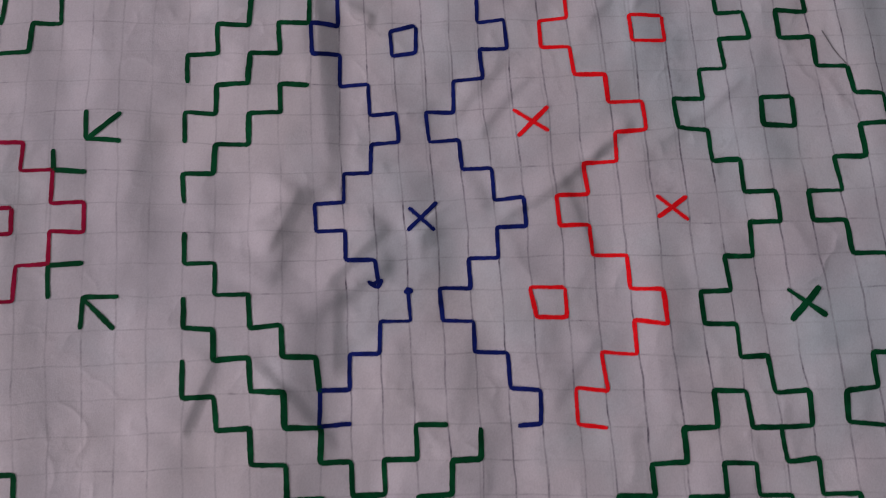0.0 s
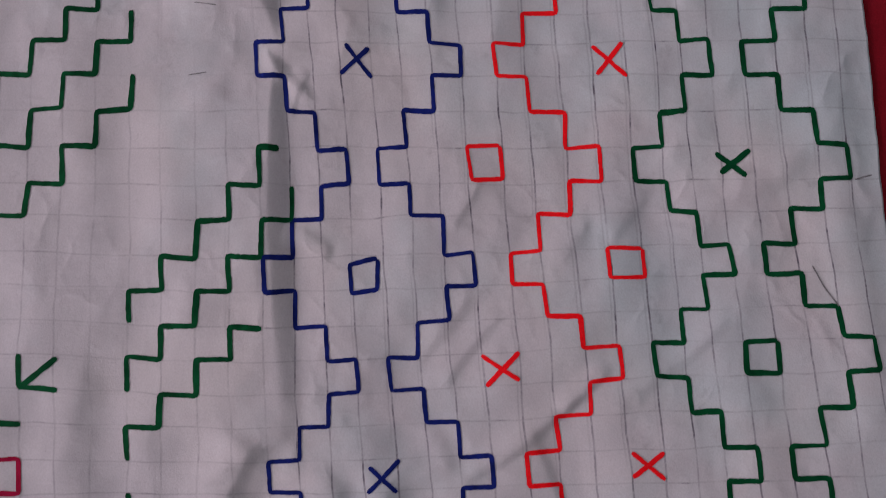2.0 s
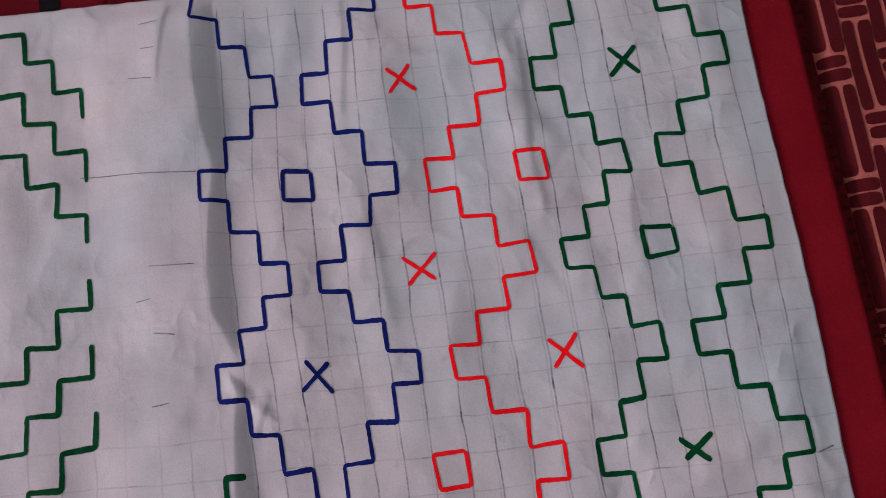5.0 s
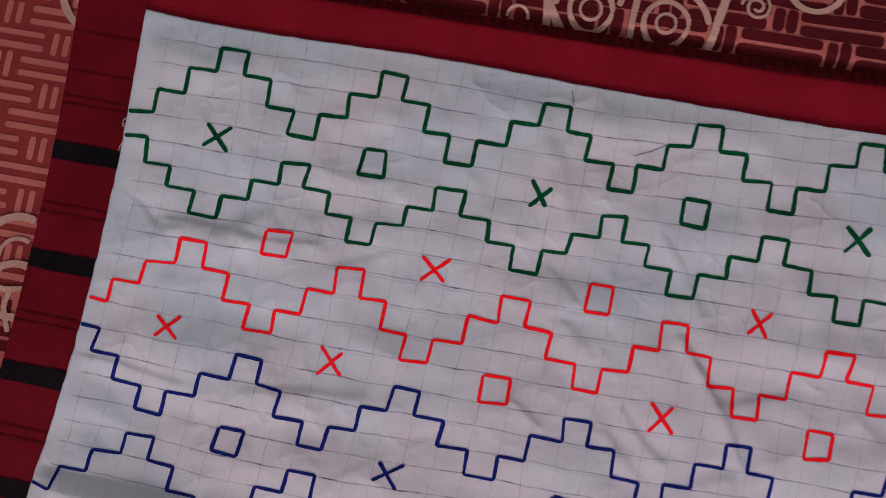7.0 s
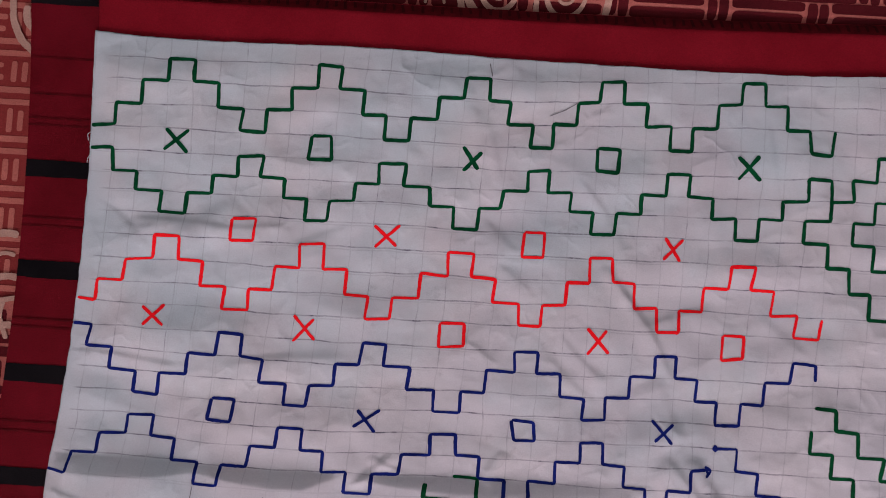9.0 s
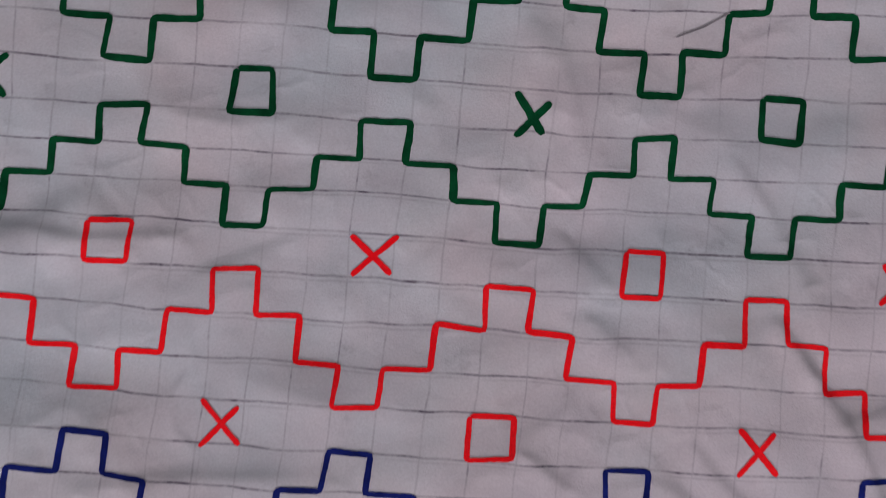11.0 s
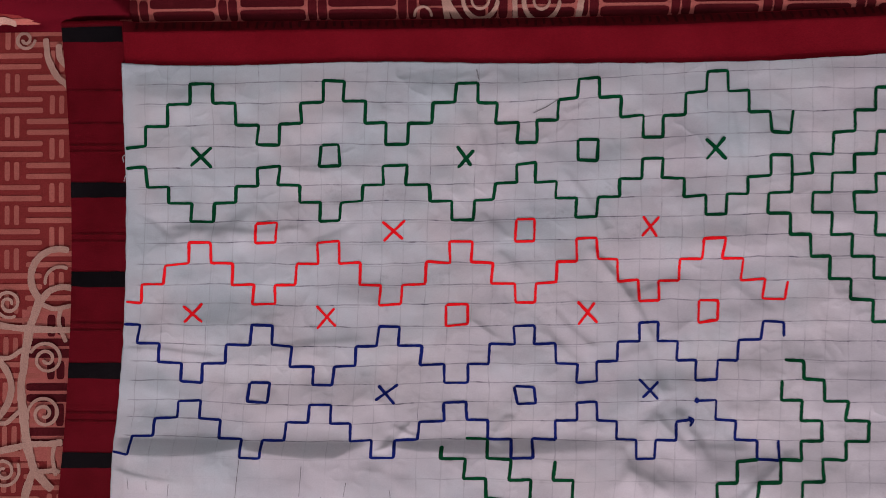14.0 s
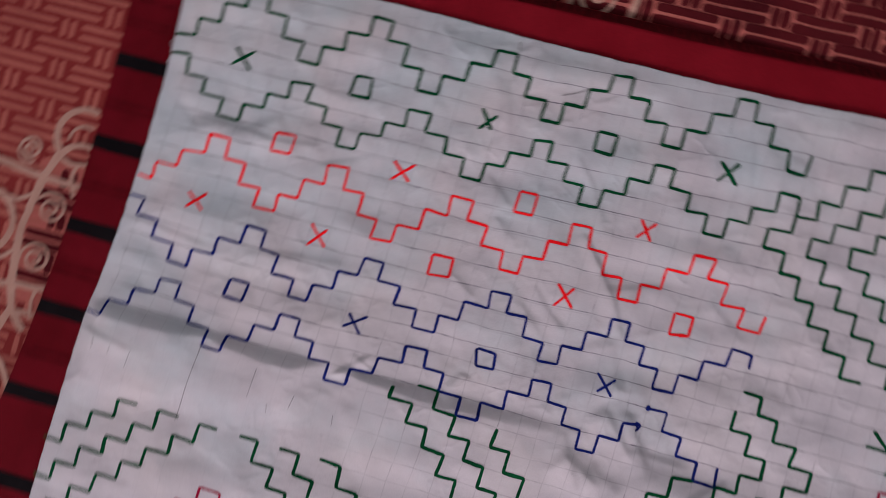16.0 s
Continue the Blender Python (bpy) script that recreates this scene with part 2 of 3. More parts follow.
def ribbon(lines, width, place, lift, step=0.12, corner=0.1, seed=0, uneven=0.18, taper=0.6):
    """Flat strokes along lines (in squares), laid on the cloth by place(u, v); verts and faces."""
    rng = np.random.default_rng(seed)
    verts, faces = [], []
    for line in lines:
        q = smooth_line(line, step, corner)
        d = np.gradient(q, axis=0)
        d /= np.maximum(np.linalg.norm(d, axis=1, keepdims=True), 1e-9)
        side = np.stack([-d[:, 1], d[:, 0]], -1)
        halves = []
        for k in (0, 1):
            w = np.convolve(rng.normal(0, 1, len(q) + 24), np.ones(11) / 11, "same")[12:-12] * 2.4 + rng.normal(0, 0.22, len(q))
            halves.append(width / 2 * (1 + np.clip(w * uneven, -0.4, 0.55)))
            halves[-1][0] *= taper
            halves[-1][-1] *= taper
        rows = []
        for k in (-1, -0.5, 0, 0.5, 1):
            e = q + side * halves[0 if k < 0 else 1][:, None] * k
            x, y, z = place(e[:, 0], e[:, 1])
            rows.append(np.stack([x, y, z + lift], -1))
        base = len(verts)
        for across in zip(*rows):
            verts += across
        for k in range(len(q) - 1):
            o = base + 5 * k
            faces += [(o + j, o + 5 + j, o + 6 + j, o + 1 + j) for j in range(4)]
    # both turns give faces that look up
    out = []
    for f in faces:
        a, b, c = (np.array(verts[i]) for i in f[:3])
        out.append(f if np.cross(b - a, c - b)[2] > 0 else f[::-1])
    return [v.tolist() for v in verts], out


# ---- the lie of the cloths ----
# how far the cloth is pulled out of true, in squares, at every fourth square (eight values down for each of eleven across)
PULL_U = np.array([-0.66, -0.48, -0.41, -0.64, -0.87, -1.08, -1.24, -1.38, -0.23, -0.07, -0.11, -0.42, -0.7, -1.03, -1.18, -1.25, 0.1, 0.06, -0.02, -0.16, -0.36, -0.78, -1, -1.12, 0.41, 0.16, 0.06, -0.13, -0.31, -0.51, -0.73, -0.98, 0.67, 0.44, 0.31, 0.13, -0.21, -0.23, -0.44, -0.86, 0.33, 0.24, 0.12, 0.26, 0.27, 0.22, -0.21, -0.74, 0.33, 0.37, 0.12, 0.02, 0.04, -0.1, -0.41, -0.77, 0.42, 0.44, 0.26, -0.17, -0.41, -0.54, -0.56, -0.68, 0.34, 0.28, 0.2, -0.15, -0.45, -0.55, -0.57, -0.65, 0.28, 0.14, 0.1, -0.04, -0.21, -0.33, -0.48, -0.63, 0.24, 0.16, 0.12, 0.1, 0.04, -0.09, -0.35, -0.6]).reshape(11, 8)
PULL_V = np.array([0.51, 0.46, 0.2, -0.04, -0.41, -0.89, -1.27, -1.65, 0.36, 0.52, 0.16, -0.05, -0.29, -0.78, -1.12, -1.48, 0.25, 0.48, 0.13, 0.04, -0.05, -0.61, -1.01, -1.31, 0.39, 0.39, 0.12, 0.06, -0.08, -0.62, -0.96, -1.1, 0.68, 0.47, 0.15, 0.02, -0.33, -0.77, -0.92, -0.83, 0.48, 0.26, 0.05, 0.02, -0.2, -0.69, -0.74, -0.62, 0.23, 0.15, -0.01, -0.17, -0.41, -0.65, -0.68, -0.58, -0.01, 0.03, 0.02, -0.12, -0.49, -0.59, -0.69, -0.66, -0.07, -0.09, -0.18, -0.17, -0.44, -0.6, -0.72, -0.79, -0.03, -0.02, -0.09, -0.16, -0.35, -0.57, -0.76, -0.93, 0.02, 0.02, -0.03, -0.12, -0.28, -0.53, -0.8, -1.07]).reshape(11, 8)
# unevenly ruled pencil lines
RULE_U = [0.0, -0.05, -0.02, 0.02, 0.03, 0.03, 0.05, 0.03, -0.01, 0.01, -0.04, -0.03, -0.09, -0.09, -0.03, 0.05, 0.09, 0.02, 0.07, 0.01, 0.02, 0.0, -0.01, -0.01, 0.03, -0.02, -0.03, -0.01, -0.01, -0.04, 0.0, 0.02, 0.01, -0.04, -0.01, 0.01, 0.03, 0.0]
RULE_V = [0.0, -0.01, -0.04, -0.0, 0.03, 0.11, 0.05, -0.08, -0.12, -0.06, -0.01, 0.05, 0.01, 0.09, 0.06, 0.04, 0.01, 0.04, -0.01, -0.03, -0.1, -0.06, -0.05, 0.01, -0.02, 0.03, 0.02, 0.02, 0.02, -0.01, 0.0]
ROLL, CREASE, RIPPLE, FINE = waves(1, 9, 0.16), waves(2, 14, 0.05), waves(3, 16, 0.022), waves(4, 10, 0.35)
FOLD_SWAY, PINCH_A, PINCH_B, BAND = waves(7, 5, 0.12), waves(11, 5, 0.085), waves(12, 5, 0.06), waves(13, 6, 0.05)
STRENGTH, EDGE_WAVE = waves(14, 6, 0.14), waves(15, 7, 0.07)


def spline(x, n):
    """Weights of n evenly spaced values for a smooth curve through 0 to n - 1."""
    x = np.clip(x, 0, n - 1 - 1e-9)
    i = np.floor(x).astype(int)
    f = x - i
    out = np.zeros((len(x), n))
    for k, w in enumerate(((1 - f) ** 3 / 6, (3 * f ** 3 - 6 * f ** 2 + 4) / 6, (-3 * f ** 3 + 3 * f ** 2 + 3 * f + 1) / 6, f ** 3 / 6)):
        np.add.at(out, (np.arange(len(x)), np.clip(i - 1 + k, 0, n - 1)), w)
    return out


def spread(u, v):
    """Where the square (u, v) of the ruled cloth lies: the cloth is pulled out of true."""
    u, v = np.asarray(u, float), np.asarray(v, float)
    shape = np.broadcast(u, v).shape
    fu, fv = (np.broadcast_to(q, shape).ravel() for q in (u, v))
    wu, wv = spline(fu / 4, 11), spline((fv + 1) / 4, 8)
    du = np.einsum("ij,ik,jk->i", wu, wv, PULL_U) + np.interp(fu, np.arange(38), RULE_U)
    dv = np.einsum("ij,ik,jk->i", wu, wv, PULL_V) + np.interp(fv, np.arange(-1, 30), RULE_V)
    return ((fu + du) * CELL).reshape(shape), (-(fv + dv) * CELL).reshape(shape)


def crease(u, v, a, b, width, height):
    """A soft pinched line in the cloth from a to b."""
    ax, ay, bx, by = *a, *b
    L = math.hypot(bx - ax, by - ay)
    along = ((u - ax) * (bx - ax) + (v - ay) * (by - ay)) / L
    away = ((u - ax) * (by - ay) - (v - ay) * (bx - ax)) / L
    away = away + 0.3 * EDGE_WAVE(u * CELL, v * CELL)
    window = ease(along / L * 4 + 0.5) * ease((1 - along / L) * 4 + 0.5)
    return height * window * np.exp(-(away / np.where(away > 0, 0.75 * width, 2.6 * width)) ** 2) * (along > -L) * (along < 2 * L)


# the long fold's breadth along the cloth
FOLD_AT = (0, 1, 3, 4.5, 6, 7, 9, 10.4, 11.2, 12, 13.3, 14.2, 16, 19, 22, 23.5, 25, 40)
FOLD_WIDE = (0.6, 0.9, 0.92, 0.75, 0.42, 0.58, 0.85, 0.82, 0.4, 0.25, 0.45, 0.58, 0.72, 0.72, 0.66, 0.5, 0.4, 0.4)


def lie(u, v):
    u, v = np.asarray(u, float), np.asarray(v, float)
    x, y = spread(u, v)
    z = 0.0024 + 0.0005 * ROLL(x, y) + 0.00048 * CREASE(x, y) + 0.00027 * RIPPLE(x, y)
    # soft ridges left by folding, and flat waves along the rows
    much = 0.55 + 0.45 * np.clip(STRENGTH(x, y), -1, 1)
    z = z - 0.0009 * much * np.sqrt(PINCH_A(x, y) ** 2 + 0.012) - 0.0008 * (1.1 - much) * np.sqrt(PINCH_B(x, y) ** 2 + 0.012)
    z = z + 0.0014 + 0.00055 * BAND(0.35 * x, 1.6 * y)
    # the long fold: a sharp foot, a steep face, a rounded top and a slow fall
    f = v - (18.06 + 0.10 * FOLD_SWAY(x, 0 * y))
    wide = np.interp(u, FOLD_AT, FOLD_WIDE) + 0.05 * EDGE_WAVE(x, 0 * y)
    wide = np.clip(wide, 0.22, 1.1)
    big = 0.40 * CELL * wide * (0.62 + 0.38 * ease((21 - u) / 9)) * (0.1 + 0.9 * ease((26.5 - u) / 5)) * (0.9 + 0.12 * STRENGTH(x, 0 * y)) * ease((u + 1.5) / 2.5)
    big = big * (1 - 0.85 * np.exp(-((u - 12.1) / 0.75) ** 2)) * (1 - 0.2 * np.exp(-((u - 6.1) / 0.5) ** 2))
    face = np.clip(f / wide, 0, 1)
    soft_end = ease((u - 19) / 4)
    face = (1 - (1 - face) ** 1.35) * (1 - soft_end) + ease((f + 0.35) / (wide + 0.35)) * soft_end
    z = z + big * np.where(f < wide, face, 1 - ease((f - wide) / 5.0))
    for a, b, w, h in CREASES:
        z = z + crease(u, v, a, b, w, h)
    # flat near the hem
    rim = ease(np.clip((u + 0.3) / 1.3, 0, 1)) * ease(np.clip((v + 1) / 1.8, 0, 1))
    return x, y, 0.0021 + np.maximum(z - 0.0021, -0.0016) * rim


CREASES = [((21.7, 8.4), (22.8, 9.8), 0.15, 0.0007), ((22.5, 9.4), (24.7, 12.8), 0.15, 0.0009), ((24.2, 13.2), (25.3, 15.8), 0.5, 0.0014),
           ((4.0, 7.9), (6.0, 6.3), 0.35, 0.0008), ((15.5, 1.8), (17.0, 4.4), 0.2, 0.0005), ((16.5, 6.6), (17.6, 8.0), 0.22, 0.0005), ((17.2, 8.6), (18.2, 9.6), 0.16, 0.0004),
           ((16.0, 11.8), (17.2, 12.7), 0.16, 0.0004), ((1.2, 8.6), (3.6, 7.6), 0.3, 0.0006), ((27.0, 19.4), (34.0, 22.0), 1.3, 0.0021), ((26.2, 16.6), (27.6, 19.0), 0.3, 0.0010),
           ((8.6, 8.2), (10.8, 7.3), 0.3, 0.0005), ((0.4, 13.8), (4.5, 13.5), 0.25, 0.0006), ((6.5, 13.2), (11.0, 12.9), 0.3, 0.0005), ((28.4, 10.2), (30.6, 11.5), 0.3, 0.0006), ((15.2, 1.6), (16.2, 4.4), 0.138, 0.0004),
           ((18.6, 11.4), (21.6, 14.0), 0.193, 0.0003), ((24.8, 16.8), (26.8, 18.8), 0.4, 0.0015), ((23.0, 18.6), (24.6, 21.0), 0.25, 0.0007),
           ((12.2, 18.5), (13.4, 16.9), 0.143, 0.00084), ((13.2, 16.9), (14.2, 17.8), 0.132, 0.00054), ((17.3, 18.2), (18.0, 16.8), 0.22, 0.00084), ((0.2, 19.7), (3.0, 20.2), 0.165, 0.0004), ((28.0, 2.0), (29.2, 5.6), 0.165, 0.00054),
           ((20.4, 4.4), (22.4, 7.6), 0.165, 0.00054), ((5.0, 7.5), (8.0, 7.1), 0.248, 0.0006), ((29.0, 21.0), (31.5, 18.6), 0.193, 0.00084),
           ((23.4, 19.6), (25.6, 20.6), 0.35, 0.0014), ((25.0, 20.0), (26.8, 20.7), 0.5, 0.0012), ((26.8, 18.4), (29.6, 18.5), 0.5, 0.0013), ((29.0, 22.0), (31.0, 23.2), 0.3, 0.0010),
           ((2.2, 7.6), (5.6, 7.3), 0.22, 0.0007), ((0.6, 6.9), (2.8, 8.6), 0.2, 0.0005), ((19.9, 11.4), (22.0, 13.0), 0.16, 0.0006), ((23.4, 11.0), (26.2, 10.2), 0.3, 0.0006)]


def mat_lie(u, v):
    """The red woven mat, flat under the ruled cloth; its end bows a little and its long hem turns down."""
    u, v = np.asarray(u, float), np.asarray(v, float)
    bow = -0.0045 * (v - 9) ** 2 * ease((6 - u) / 9) * (v < 30)
    x, y = (u + bow) * CELL, -(v - 0.0012 * np.clip(u - 18, 0, 30) ** 2 * ease((2 - v) / 5)) * CELL
    turn = np.clip((-2.1 - v) / 0.6, 0, 1) * ease((u + 0.6) / 1.2)
    inside = ease((u - 0.3) / 2.0) * ease((v + 0.7) / 2.0)
    return x, y, 0.0012 - 0.0020 * inside - 0.0035 * turn ** 2


SHEET_ROLL, SHEET_WAVE, SHEET_TUG, SHEET_SLIP = waves(21, 8, 0.22), waves(22, 7, 0.075), waves(23, 6, 0.05), waves(24, 6, 0.045)


def sheet_lie(u, v):
    """The printed bedsheet: rumpled beyond the mat's long edge, smoother at its end."""
    x, y = np.asarray(u, float) * CELL, -np.asarray(v, float) * CELL
    far = ease((y - 0.034) / 0.09)
    hump = np.clip(y - 0.036, 0, 0.10)
    return x + 0.0018 * far * SHEET_TUG(x, y), y + 0.0028 * far * SHEET_SLIP(x, y), -0.0062 + 0.0045 * ease((y - 0.0325) / 0.010) + 0.0008 * SHEET_ROLL(x, y) + far * 0.0030 * SHEET_WAVE(x, y) + 0.05 * hump


# ---- room ----
def box(name, lo, hi, material, parent=None, label="", bevel=0.0):
    bm = bmesh.new()
    bmesh.ops.create_cube(bm, size=1)
    for v in bm.verts:
        v.co = [(a + b) / 2 + c * (b - a) for a, b, c in zip(lo, hi, v.co)]
    if bevel:
        bmesh.ops.bevel(bm, geom=bm.edges[:], offset=bevel, segments=3, affect="EDGES")
    me = bpy.data.meshes.new(name)
    bm.to_mesh(me)
    bm.free()
    me.materials.append(material)
    ob = new(name, me)
    ob.parent = parent
    return tagged(ob, label) if label else ob


def setting(ob, label, category):
    return tagged(ob, label, category, kind="structure")


# unseen room, added; its sea-green walls cool the fill in the shade
FLOOR, TOP = -0.56, 2.6
setting(box("floor", (-2.1, -5.6, FLOOR - 0.1), (2.7, 2.1, FLOOR), FLOORTILE), "grey cement floor of the bedroom", "floor")
setting(box("ceiling", (-2.1, -5.6, TOP), (2.7, 2.1, TOP + 0.1), WALLPAINT), "unseen pale sea-green bedroom ceiling", "ceiling")
setting(box("wall_west", (-2.2, -5.6, FLOOR), (-2.1, 2.1, TOP), WALLPAINT), "unseen pale sea-green bedroom wall", "wall")
setting(box("wall_east", (2.7, -5.6, FLOOR), (2.8, 2.1, TOP), WALLPAINT), "unseen pale sea-green bedroom wall", "wall")
setting(box("wall_north", (-2.2, 2.1, FLOOR), (2.8, 2.2, TOP), WALLPAINT), "unseen pale sea-green bedroom wall", "wall")
WX0, WX1, WZ0, WZ1 = -0.75, 1.15, 0.9, 2.3  # the window's opening in the south wall
south = new("wall_south")
setting(south, "unseen pale sea-green bedroom wall with a window opening", "wall")
for lo, hi in (((-2.2, -5.7, FLOOR), (WX0, -5.6, TOP)), ((WX1, -5.7, FLOOR), (2.8, -5.6, TOP)), ((WX0, -5.7, FLOOR), (WX1, -5.6, WZ0)), ((WX0, -5.7, WZ1), (WX1, -5.6, TOP))):
    box("wall_panel", lo, hi, WALLPAINT, south)

# ---- bed ----
bed = tagged(new("bed"), "low timber bed with a thick mattress", "bed")
box("frame", (-1.0, -1.35, -0.36), (1.45, 0.72, -0.24), TIMBER, bed, bevel=0.01)
box("mattress", (-0.97, -1.32, -0.24), (1.42, 0.69, -0.0115), TICKING, bed, "thick quilted mattress", bevel=0.03)
for x in (-0.96, 1.36):
    for y in (-1.31, 0.63):
        box("leg", (x, y, FLOOR), (x + 0.06, y + 0.06, -0.36), TIMBER, bed, bevel=0.006)

# ---- bedsheet with its print ----
us = np.concatenate([np.linspace(-70, -14, 29), np.linspace(-13, 52, 261), np.linspace(54, 108, 28)])
vs = np.concatenate([np.linspace(-51, -17, 24), np.linspace(-16, -5, 45), np.linspace(-4.94, -2, 50), np.linspace(-1.8, 34, 120), np.linspace(36, 100, 33)])
bedsheet = sheet_mesh("bedsheet", us, vs, sheet_lie, SHEET)
tagged(bedsheet, "rumpled red bedsheet printed with basket weave and cream scrolls", "bedsheet")


def bars(boxes, seed):
    """Rounded printed bars, each given by centre and half sizes in squares; verts and faces of all of them."""
    verts, faces = [], []
    rng = np.random.default_rng(seed)
    for cu, cv, a, b in boxes:
        a, b = a * rng.uniform(0.94, 1.04), b * rng.uniform(0.88, 1.1)
        long_u = a > b
        L, r = max(a, b), min(a, b)
        xs = np.concatenate([[-L, -L + 0.3 * r, -L + r], np.linspace(-L + r, L - r, max(3, int(L / 0.25)))[1:-1], [L - r, L - 0.3 * r, L]])
        ws = np.where(np.abs(xs) > L - 0.2 * r, 0.55 * r, np.where(np.abs(xs) > L - 0.6 * r, 0.85 * r, r))
        base = len(verts)
        for k in (-1, 1):
            uu, vv = (cu + xs, cv + k * ws) if long_u else (cu + k * ws, cv + xs)
            x, y, z = sheet_lie(uu, vv)
            verts += np.stack([x, y, z + (0.00042 if cv < -2 else 0.00016)], -1).tolist()
        n = len(xs)
        for i in range(n - 1):
            f = (base + i, base + i + 1, base + n + i + 1, base + n + i)
            faces.append(f[::-1] if long_u else f)
    return verts, faces


def basket(at_u, at_v, u0, u1, v0, v1, step, row, half, thick, gap, keep=lambda u, v: True):
    """A basket weave of paired long bars and paired short upright bars, each row shifted by half a step; (at_u, at_v) is the middle of one long pair."""
    out = []
    for j in range(math.floor((v0 - at_v) / row), math.ceil((v1 - at_v) / row) + 1):
        v = at_v + j * row
        for i in range(math.floor((u0 - at_u) / step) - 1, math.ceil((u1 - at_u) / step) + 2):
            u = at_u + (i + 0.5 * (j % 2)) * step
            for k in (-1, 1):
                w = u + step / 2 + k * gap * 0.44
                if u0 < u < u1 and v0 < v < v1 and keep(u, v):
                    out.append((u, v + k * gap / 2, half, thick / 2))
                if u0 < w < u1 and v0 < v < v1 and keep(w, v):
                    out.append((w, v, thick / 2, 0.46 * row))
    return out


def print_ground(name, us, vs, material):
    def raised(u, v):
        x, y, z = sheet_lie(u, v)
        return x, y, z + 0.00008
    sheet_mesh(name, us, vs, raised, material, bedsheet)


def scroll_ground(u, v):
    return u > -5.8 and 11.4 < v < 18.6


def print_bars(name, boxes, material, near, label):
    """Each bar near the mat is a part; the far rest is one."""
    rest = []
    for k, one in enumerate(boxes):
        if near(one[0], one[1]):
            part(name, *bars([one], k), material, bedsheet)
        else:
            rest.append(one)
    if rest:
        tagged(part(name + "_print", *bars(rest, 1), material, bedsheet, label), kind="stuff")


print_ground("salmon_band", np.linspace(-1.0, 52, 213), np.concatenate([np.linspace(-15, -5, 42), np.linspace(-4.94, -2.2, 46)]), SALMON_GROUND)
print_ground("salmon_patch", np.linspace(-5.9, -2.9, 13), np.linspace(11.3, 18.7, 31), SALMON_GROUND)
print_bars("salmon_bar", basket(-6.45, 1.19, -18, -3.0, -5, 36, 4.5, 1.09, 1.5, 0.26, 0.54, lambda u, v: not scroll_ground(u, v)), SALMON, lambda u, v: u > -9.5 and v < 24, "salmon basket weave print")
print_bars("maroon_bar", basket(24.12, -3.31, -1, 50, -15, -2.0, 4.38, 1.03, 1.6, 0.43, 0.56, lambda u, v: not (15.4 < u < 21.4 and -10.0 < v < -4.8)) + basket(-6.45, 1.19, -5.9, -2.9, 11.4, 18.6, 4.5, 1.09, 1.5, 0.40, 0.54), MAROON, lambda u, v: u < 36 and (v > -8.5 or u < -2), "maroon basket weave print")
def arc(cu, cv, r, a0, a1, squash=1.0, r1=None):
    """Points along a circle or, with r1, a spiral; degrees, 0 to the right, 90 down."""
    n = max(8, int(abs(a1 - a0) / 12))
    return [(cu + (r + ((r1 if r1 is not None else r) - r) * k / n) * math.cos(radians(a0 + (a1 - a0) * k / n)), cv + (r + ((r1 if r1 is not None else r) - r) * k / n) * squash * math.sin(radians(a0 + (a1 - a0) * k / n))) for k in range(n + 1)]


def curl(cu, cv, r, a0=0, turns=1.9):
    return arc(cu, cv, r, a0, a0 + 360 * turns, 1.0, 0.12)


def bend(*pts):
    """A smooth bough through the points."""
    return smooth_line(pts, 0.12, 0.5).tolist()


